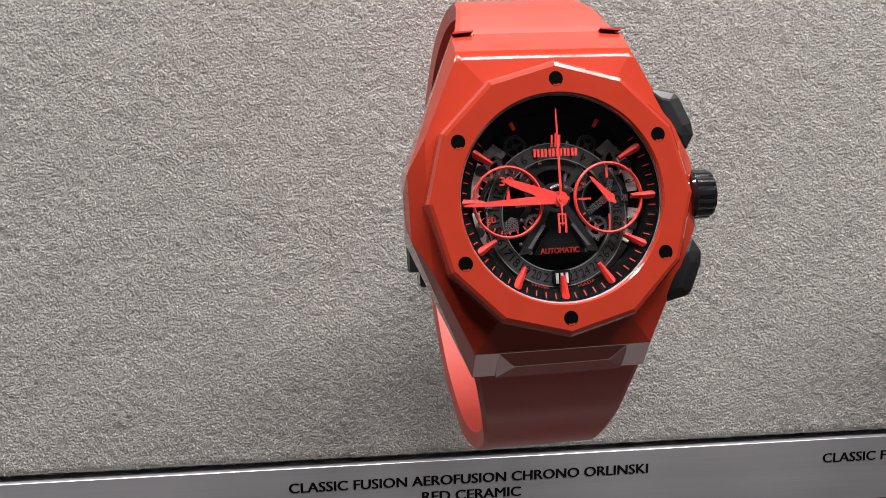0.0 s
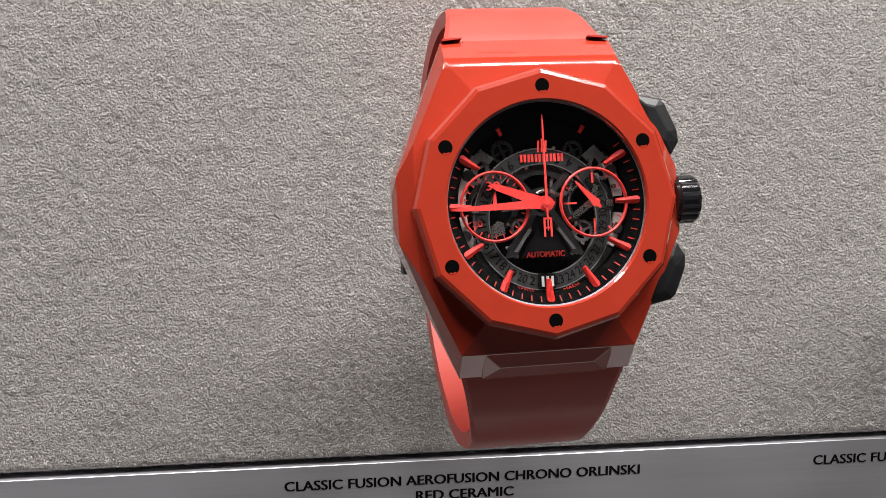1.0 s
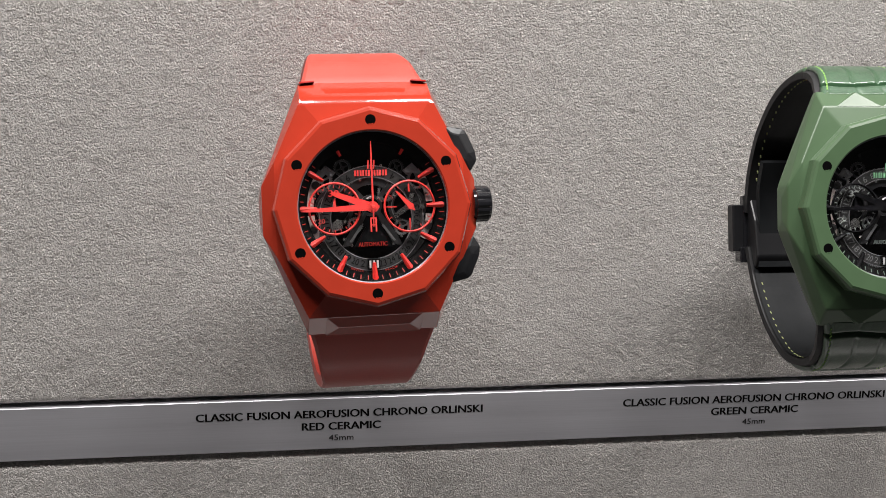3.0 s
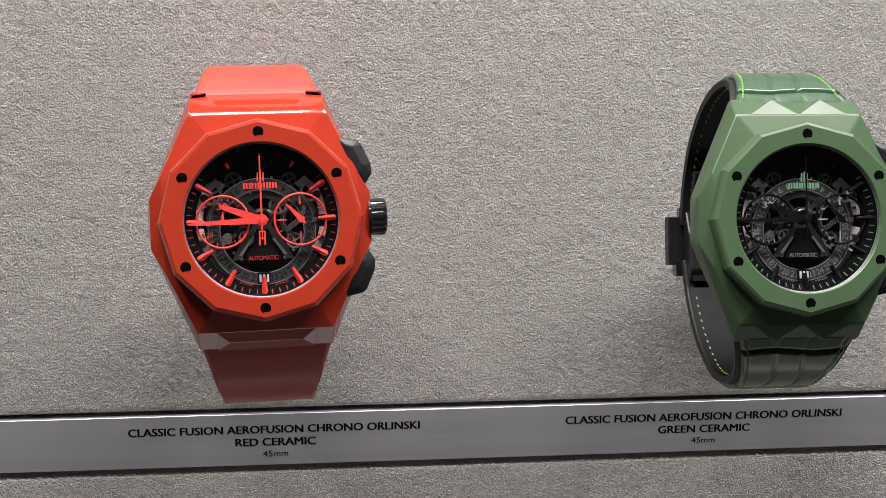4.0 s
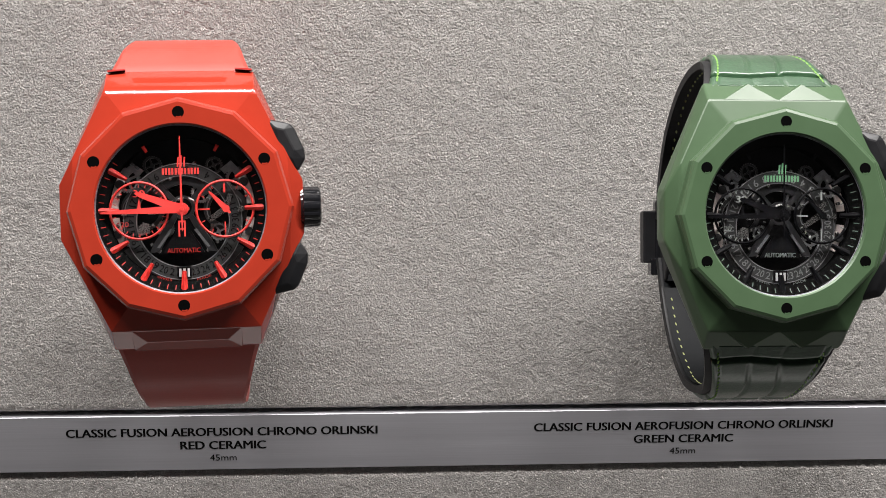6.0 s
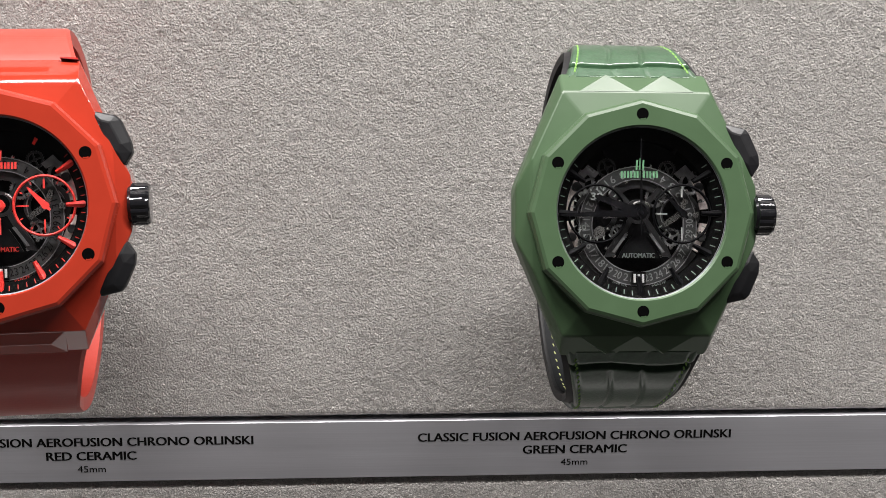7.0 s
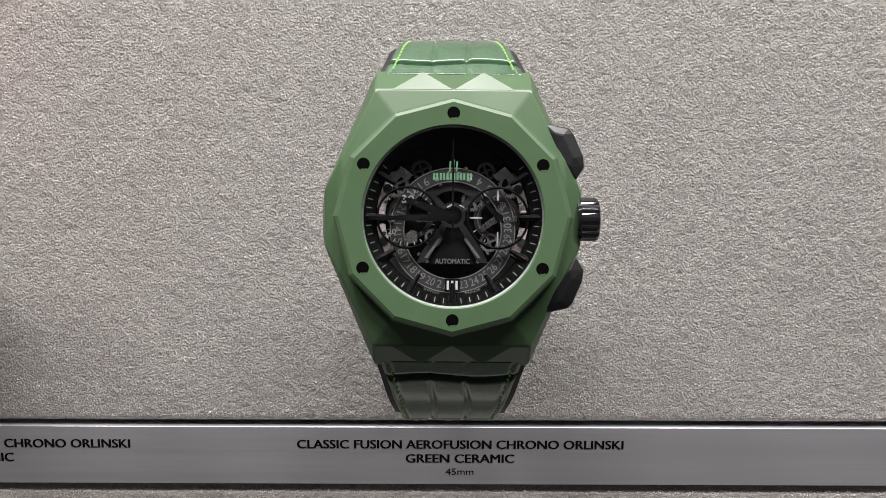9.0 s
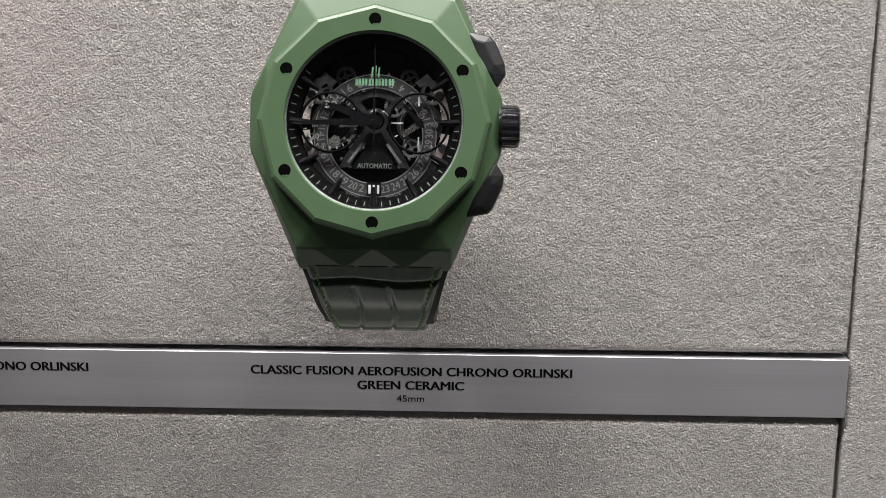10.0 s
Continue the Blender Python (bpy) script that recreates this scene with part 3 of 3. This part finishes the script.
    part("wheel", lathe(bmesh.new(), band(3.0, 4.2, 5.3, 5.7), 36, (8.0, 0.0)), DARK_STEEL, dial)
    part("lever", slab(bmesh.new(), [(4.6, -1.8), (5.2, -2.6), (8.6, -0.4), (9.4, 2.6), (8.6, 2.9), (7.6, 0.4)], 4.0, 4.4), style["lever"], dial)
    part("lever", slab(bmesh.new(), [(-8.6, -5.0), (-6.2, -4.4), (-6.4, -2.6), (-7.4, -2.3), (-8.3, -3.0)], 4.0, 4.4), style["lever"], dial)
    part("lever", slab(bmesh.new(), [(-6.6, -0.9), (-2.9, -0.7), (-3.3, -0.1), (-6.4, -0.1)], 4.2, 4.5), style["lever"], dial)
    for sx, where in ((-1, (-10.9, -0.4)), (1, (10.9, -0.2))):
        part("plate_segment", block(bmesh.new(), where[0] - 0.55, where[0] + 0.55, 3.7, 4.1, where[1] - 0.5, where[1] + 0.5), style["lever"], dial)
    # wheels, plates and pins of the works, seen between the bridges
    for x, z, r, count, y, material in ((-10.3, 5.9, 2.5, 30, 5.2, GUNMETAL), (10.4, 5.8, 2.3, 28, 5.2, GUNMETAL), (-5.6, 8.6, 1.9, 24, 5.6, DARK_STEEL), (6.0, 8.4, 1.7, 22, 5.6, DARK_STEEL), (3.5, 3.1, 2.0, 26, 4.9, GUNMETAL), (-3.4, -3.6, 1.7, 22, 5.1, GUNMETAL), (6.6, -4.4, 1.8, 22, 5.0, GUNMETAL), (-9.8, -5.6, 1.5, 20, 4.9, GUNMETAL)):
        part("wheel", toothed_wheel(bmesh.new(), x, z, r, count, y, y + 0.35), material, dial)
    for sx in (-1, 1):
        part("bridge", slab(bmesh.new(), [(sx * 7.2, 7.6), (sx * 9.3, 9.2), (sx * 11.3, 7.0), (sx * 10.2, 6.4), (sx * 9.2, 7.4), (sx * 8.0, 6.7)], 4.9, 5.3), GUNMETAL, dial)
        part("bridge", slab(bmesh.new(), [(sx * 2.0, -3.9), (sx * 2.5, -3.7), (sx * 5.0, -7.2), (sx * 4.5, -7.3)], 3.75, 3.95), RIM_GREY, dial)
        part("spring", lathe(bmesh.new(), band(3.35, 3.5, 4.7, 4.9), 30, (sx * 7.9, -0.1), 20 if sx > 0 else 100, 200), RIM_GREY, dial)
    part("bridge", lathe(bmesh.new(), band(6.3, 6.5, 4.45, 4.6), 24, (0, 0.2), 32, 116), RIM_GREY, dial)
    for r in (8.65, 11.05):
        part("date_ring_rim", lathe(bmesh.new(), band(r, r + 0.13, 4.08, 4.3), 90, (0, cz)), RIM_GREY, dial)
    part("balance_cock", lathe(bmesh.new(), [(1.55, 3.4), (1.8, 3.15), (2.05, 3.4), (1.8, 3.6)], 16, (0.7, 0.3), 25, 50), STEEL, dial)
    part("balance_cock", lathe(bmesh.new(), [(1.55, 3.4), (1.8, 3.15), (2.05, 3.4), (1.8, 3.6)], 16, (0.2, 0.3), 88, 42), STEEL, dial)
    pin = None
    for x, z in ((-9.0, 4.2), (9.2, 4.3), (-2.2, 5.9), (2.4, 8.9), (-11.9, 2.6), (12.0, 2.4), (-5.6, -2.9), (5.4, -3.2), (-12.2, -2.9), (11.8, -3.6), (4.7, 1.9), (-3.0, 1.5), (-6.0, -6.6), (6.3, -6.4)):
        if pin is None:
            pin = part("pin", lathe(bmesh.new(), [(0.01, 4.0), (0.2, 4.0), (0.34, 4.15), (0.34, 4.9), (0.01, 4.9)], 14), STEEL, dial)
            pin.matrix_basis = pose(x / 1000, 0, z / 1000)
        else:
            again(pin, pose(x / 1000, 0, z / 1000))
    # small counters
    for sx in (-1, 1):
        c = (sx * 8.0, -0.1)
        ring = part("counter_ring", lathe(bmesh.new(), [(5.15, 2.6), (5.35, 2.35), (5.6, 2.6), (5.5, 3.2), (5.2, 3.2)], 72, c), ring_mat, dial, style["ring_label"])
        tick = None
        for k in range(24 if sx < 0 else 12):
            m = pose(c[0] / 1000, 0.0027, c[1] / 1000) @ pose(0, 0, 0, 0, (15 if sx < 0 else 30) * k, 0) @ pose(0, 0, 0.0047)
            if tick is None:
                tick = part("counter_tick", block(bmesh.new(), -0.09, 0.09, 0, 0.1, -0.3, 0.3), style["tick"], ring)
                tick.matrix_basis = m
            else:
                again(tick, m)
    lettering("counter_numeral", "30", style["tick"], dial, pose(-0.0080, 0.0028, 0.0032), 0.0014, 0.0022, 0.01)
    lettering("counter_numeral", "20", style["tick"], dial, pose(-0.0108, 0.0028, -0.0026), 0.0010, 0.0015, 0.01)
    part("counter_bar", block(bmesh.new(), 7.8, 8.15, 2.7, 2.85, 3.0, 4.6), style["tick"], dial)
    part("counter_bar", block(bmesh.new(), 7.85, 8.1, 2.7, 2.85, -4.8, -2.6), style["tick"], dial)
    part("counter_bar", block(bmesh.new(), 3.3, 5.2, 2.7, 2.85, -0.25, 0.02), style["tick"], dial)
    lettering("dial_lettering", "AUTOMATIC", style["auto"], dial, pose(0, 0.0036, -0.0078), 0.0009, 0.0062, 0.02)
    for body, x, ang in (("SWISS", -0.0037, 17), ("MADE", 0.0037, -17)):
        lettering("dial_lettering", body, style["small"], dial, pose(x, 0.0031, -0.0131, 0, ang, 0), 0.0005, 0.0028, 0.0)
    # maker's mark, as plain bars
    for k in range(6):
        for off in (0.0, 0.56):
            part("mark_bar", block(bmesh.new(), -3.55 + k * 1.2 + off, -3.2 + k * 1.2 + off, 2.5, 2.7, 6.6, 7.8), print_mat, dial)
    for k in range(3):
        x = -0.75 + k * 0.6
        part("mark_bar", slab(bmesh.new(), [(x, 8.1), (x + 0.28, 8.1), (x + 0.42, 9.9 + 0.3 * (k == 1)), (x + 0.14, 9.9 + 0.3 * (k == 1))], 2.5, 2.7), print_mat, dial)
    # hands at about a quarter to ten
    part("hour_hand", hand(bmesh.new(), 9.1, 0.85, 1.2, 1.95, 2.2, 290.5, tip=0.5, hub=1.25), style["hand"], dial, style["hand_label"])
    part("minute_hand", hand(bmesh.new(), 15.0, 0.75, 1.4, 1.6, 1.85, 268.5, tip=0.3, hub=1.2), style["hand"], dial, style["hand_label"])
    bm = hand(bmesh.new(), 13.8, 0.2, 4.2, 1.25, 1.45, style["seconds"], tip=0.12, hub=0.75)
    part("seconds_hand", bm, style["hand"], dial, style["hand_label"])
    if style["accent"] is RED_LACQUER:
        bm = bmesh.new()
        for x0, x1, z0, z1 in ((-0.72, -0.42, -5.2, -2.2), (0.35, 0.65, -5.2, -2.2), (-0.42, 0.35, -3.9, -3.65), (-0.42, 0.35, -2.5, -2.2)):
            block(bm, x0, x1, 1.3, 1.45, z0, z1)
        part("counterweight", bm, style["hand"], dial)
    part("counter_hand", hand(bmesh.new(), 4.6, 0.55, 1.2, 2.2, 2.4, 317, (8.2, -0.1), tip=0.2, hub=0.7), style["hand"], dial)
    part("counter_hand", hand(bmesh.new(), 2.3, 0.32, 0.6, 2.4, 2.55, 2, (-8.0, -0.1), tip=0.15, hub=0.5), style["hand"], dial)
    part("hub", lathe(bmesh.new(), [(0.01, 1.15), (0.35, 1.15), (0.42, 1.3), (0.01, 1.3)], 20), style["hand"], dial)
    return dial


def watch(p):
    w = tagged(new("wristwatch"), p["label"], "watch", "watches on the wall")
    w.matrix_basis = p["at"]
    ceramic = p["ceramic"]
    watch_case(w, ceramic, p["case_label"], p["glossy"])
    watch_bezel(w, ceramic, p["bezel_label"])
    watch_dial(w, p, p["style"])
    glass = part("crystal", lathe(bmesh.new(), [(0.001, 0.55), (15.8, 0.55), (15.8, 1.05), (0.001, 1.05)], 72), GLASS, w, "clear sapphire crystal")
    glass.visible_shadow = False
    # crown with flutes
    bm = bmesh.new()
    n = 72
    rows = []
    for x, r, deep in ((22.4, 3.5, 0), (22.9, 3.7, 0), (23.0, 3.95, 0.2), (25.7, 3.9, 0.26), (26.15, 3.65, 0.15), (26.35, 3.2, 0.05), (26.4, 0.02, 0)):
        row = []
        for i in range(n):
            a = 2 * math.pi * i / n
            rr = r - deep * (0.5 - 0.5 * math.cos(12 * a)) ** 3
            row.append(bm.verts.new((x, 6.4 + rr * math.sin(a), -0.1 + rr * math.cos(a))))
        rows.append(row)
    for a, b in zip(rows, rows[1:]):
        for i in range(n):
            j = (i + 1) % n
            bm.faces.new((a[i], a[j], b[j], b[i]))
    bm.faces.new(rows[0])
    part("crown", bm, BLACK_CERAMIC, w, "glossy black fluted crown")
    for sz in (-1, 1):
        front = [(16.0, 17.1), (20.6, 16.1), (21.4, 15.3), (23.2, 11.2), (23.4, 9.2), (22.0, 7.0), (17.5, 10.5)]
        pts = [(x, 4.3, sz * z) for x, z in front] + [(x + 0.25, 5.6, sz * z) for x, z in front] + [(x - 0.5, 9.6, sz * z) for x, z in front] + [(18.0, 3.65, sz * 15.2), (19.6, 3.65, sz * 14.8), (21.5, 3.65, sz * 10.8), (20.9, 3.65, sz * 9.2), (18.6, 3.65, sz * 11.0)]
        bm = soften(hull(bmesh.new(), pts), 0.2, 12, 1)
        part("pusher", bm, BLACK_COMPOSITE, w, "black faceted push-button")
        pts = [(20.9, 4.9, sz * 7.9), (22.3, 4.9, sz * 8.9), (21.4, 4.9, sz * 6.6), (22.6, 5.2, sz * 7.6), (20.9, 8.6, sz * 7.9), (22.3, 8.6, sz * 8.9), (21.4, 8.6, sz * 6.6), (22.6, 8.6, sz * 7.6)]
        part("pusher_guard", hull(bmesh.new(), pts), BLACK_CERAMIC, w)
    # band
    for name, ctrl, sign in (("upper_strap", SOFT_UPPER if p["leather"] else UPPER, 1), ("lower_strap", SOFT_LOWER if p["leather"] else LOWER, -1)):
        if p["leather"]:
            base = part(name, strap_band(bmesh.new(), ctrl, sign, 28.2, 21.4, -1.6, 0.3), DARK_RUBBER, w, "black rubber strap base")
            # lining on the lower band only; the upper inside stays black for its shade
            if sign < 0:
                part("lining", strap_band(bmesh.new(), ctrl, sign, 26.6, 19.8, -1.72, -1.6), GREY_LINING, base, "grey lining")
            part("leather_cover", strap_band(bmesh.new(), ctrl, sign, LEATHER_W0, LEATHER_W1, 0.02, 1.5, crocodile, across=64, round_edge=0.6), GREEN_LEATHER, base, "green crocodile-grain leather cover", smooth=True)
            stitch_row(base, ctrl, sign, 1.3, 0.88, LEATHER_W0, LEATHER_W1, GREEN_THREAD, 26, 0.05, 0.72)
            stitch_row(base, ctrl, sign, -1.68, 0.86, 26.6, 19.8, OLIVE_THREAD, 30, 0.14, 0.9)
        else:
            bm = strap_band(bmesh.new(), ctrl, sign, 27.9, 20.3, -2.0, 0.95, across=34, round_edge=0.35)
            part(name, bm, RED_RUBBER, w, "red rubber strap")
            # dark red solids in place of the shaded gaps beside the upper lug
            for sx in (-1, 1):
                gap_shade = hull(bmesh.new(), [(sx * x, y, sign * z) for x, y, z in ((10.5, 8.0, 27.25), (13.75, 7.75, 26.9), (10.5, 8.15, 27.5), (13.75, 8.1, 27.3), (10.5, 10.5, 27.2), (13.75, 10.5, 27.0))])
                if sign > 0:
                    part("strap_gap_shade", gap_shade, SHADED_RED, w)
        # end of the band under the lug
        z = 25.6 * sign
        bm = hull(bmesh.new(), [(sx * 12.4, y, z + sign * dz) for sx in (-1, 1) for y, dz in ((9.6, -1.5), (8.9, 0.2), (12.4, -1.0), (11.6, 2.0))])
        part("strap_end", soften(bm, 0.3, 15, 2), DARK_RUBBER if p["leather"] else p["strap_mat"], w)
    # folding clasp at the back
    clasp = part("clasp", soften(block(bmesh.new(), -11.4, 11.4, 57.6, 60.6, -12.5, 5.5), 0.5, 20, 2), BLACK_CERAMIC, w, "black folding clasp")
    blade = hull(bmesh.new(), [(sx * 10.6, y, z) for sx in (-1, 1) for y, z in ((52.0, -13.5), (50.8, -11.0), (52.4, -1.5), (56.0, 5.5), (57.4, 5.5), (57.4, -15.0), (54.0, -15.0))])
    part("clasp_blade", soften(blade, 0.5, 15, 2), BLACK_COMPOSITE, clasp)
    part("strap_tail", strap_band(bmesh.new(), [(55.5, -14.0), (56.0, -4.0), (54.5, 6.0), (51.0, 15.0)], -1, 20.2, 19.0, -4.2, -2.2), p["lining"] if p["leather"] else p["strap_mat"], clasp)
    for sx in (-1, 1):
        bm = soften(block(bmesh.new(), 11.0, 14.2, 58.2, 62.0, -9.6, 3.0), 0.35, 20, 1)
        bmesh.ops.scale(bm, vec=(sx, 1, 1), verts=bm.verts)
        part("clasp_button", bm, BLACK_COMPOSITE, clasp)
        bm = soften(block(bmesh.new(), 10.4, 12.6, 57.0, 61.0, -12.6, -8.4), 0.3, 20, 1)
        bmesh.ops.scale(bm, vec=(sx, 1, 1), verts=bm.verts)
        part("clasp_hinge", bm, BLACK_CERAMIC, clasp)
    return w


def holder(m):
    """A dark peg in the wall that carries the closed band by its clasp."""
    bm = bmesh.new()
    eye = m @ Vector((0, 0.0604, -0.0035))
    lathe(bm, [(0.0005, eye.y - 0.0005), (0.0045, eye.y - 0.0005), (0.0045, 0.002), (0.0005, 0.002)], 24, (eye.x, eye.z))
    lathe(bm, [(0.0005, eye.y - 0.001), (0.007, eye.y - 0.001), (0.007, eye.y + 0.001), (0.0005, eye.y + 0.001)], 24, (eye.x, eye.z))
    return tagged(part("watch_peg", bm, BLACK_COMPOSITE, None, scale=1), "short dark wall peg behind the clasp of a watch", "peg", "watch pegs")


RED_AT = pose(-0.05764, -0.07146, 0.07034, -13.92, -0.40, 4.4)
GREEN_AT = pose(0.05864, -0.07032, 0.06842, -14.72, 0.56, 0.87)
RED_STYLE = dict(accent=RED_LACQUER, print=RED_LACQUER, date=GREY_RING, mark=DIM_RED, tick=RED_LACQUER, index=SHADED_RED, ring=RED_LACQUER, hand=RED_LACQUER, numeral=BLACK_DIAL, small=DIM_RED,
                 lever=STEEL, auto=DIM_RED, ring_label="red counter ring", hand_label="red tapered hand", seconds=0.0)
GREEN_STYLE = dict(accent=BLACK_DIAL, print=GREEN_PRINT, date=DARK_RING, mark=DIM_GREEN, tick=GREY_PRINT, index=BLACK_HAND, ring=BLACK_HAND, hand=BLACK_HAND, numeral=NUMERAL_GREY, small=DIM_GREY,
                   lever=STEEL, auto=DIM_GREY, ring_label="black counter ring", hand_label="black tapered hand", seconds=0.0)
watch(dict(at=RED_AT, ceramic=RED_CERAMIC, glossy=True, leather=False, lining=RED_RUBBER, strap_mat=RED_RUBBER, style=RED_STYLE, case_label="glossy red ceramic faceted case", bezel_label="glossy red twelve-sided bezel",
           label="glossy red ceramic skeleton chronograph with red rubber strap on wall"))
watch(dict(at=GREEN_AT, ceramic=GREEN_CERAMIC, glossy=False, leather=True, lining=GREY_LINING, strap_mat=GREEN_LEATHER, style=GREEN_STYLE, case_label="satin green ceramic faceted case", bezel_label="satin green twelve-sided bezel",
           label="satin green ceramic skeleton chronograph with green leather strap on wall"))
holder(RED_AT)
holder(GREEN_AT)
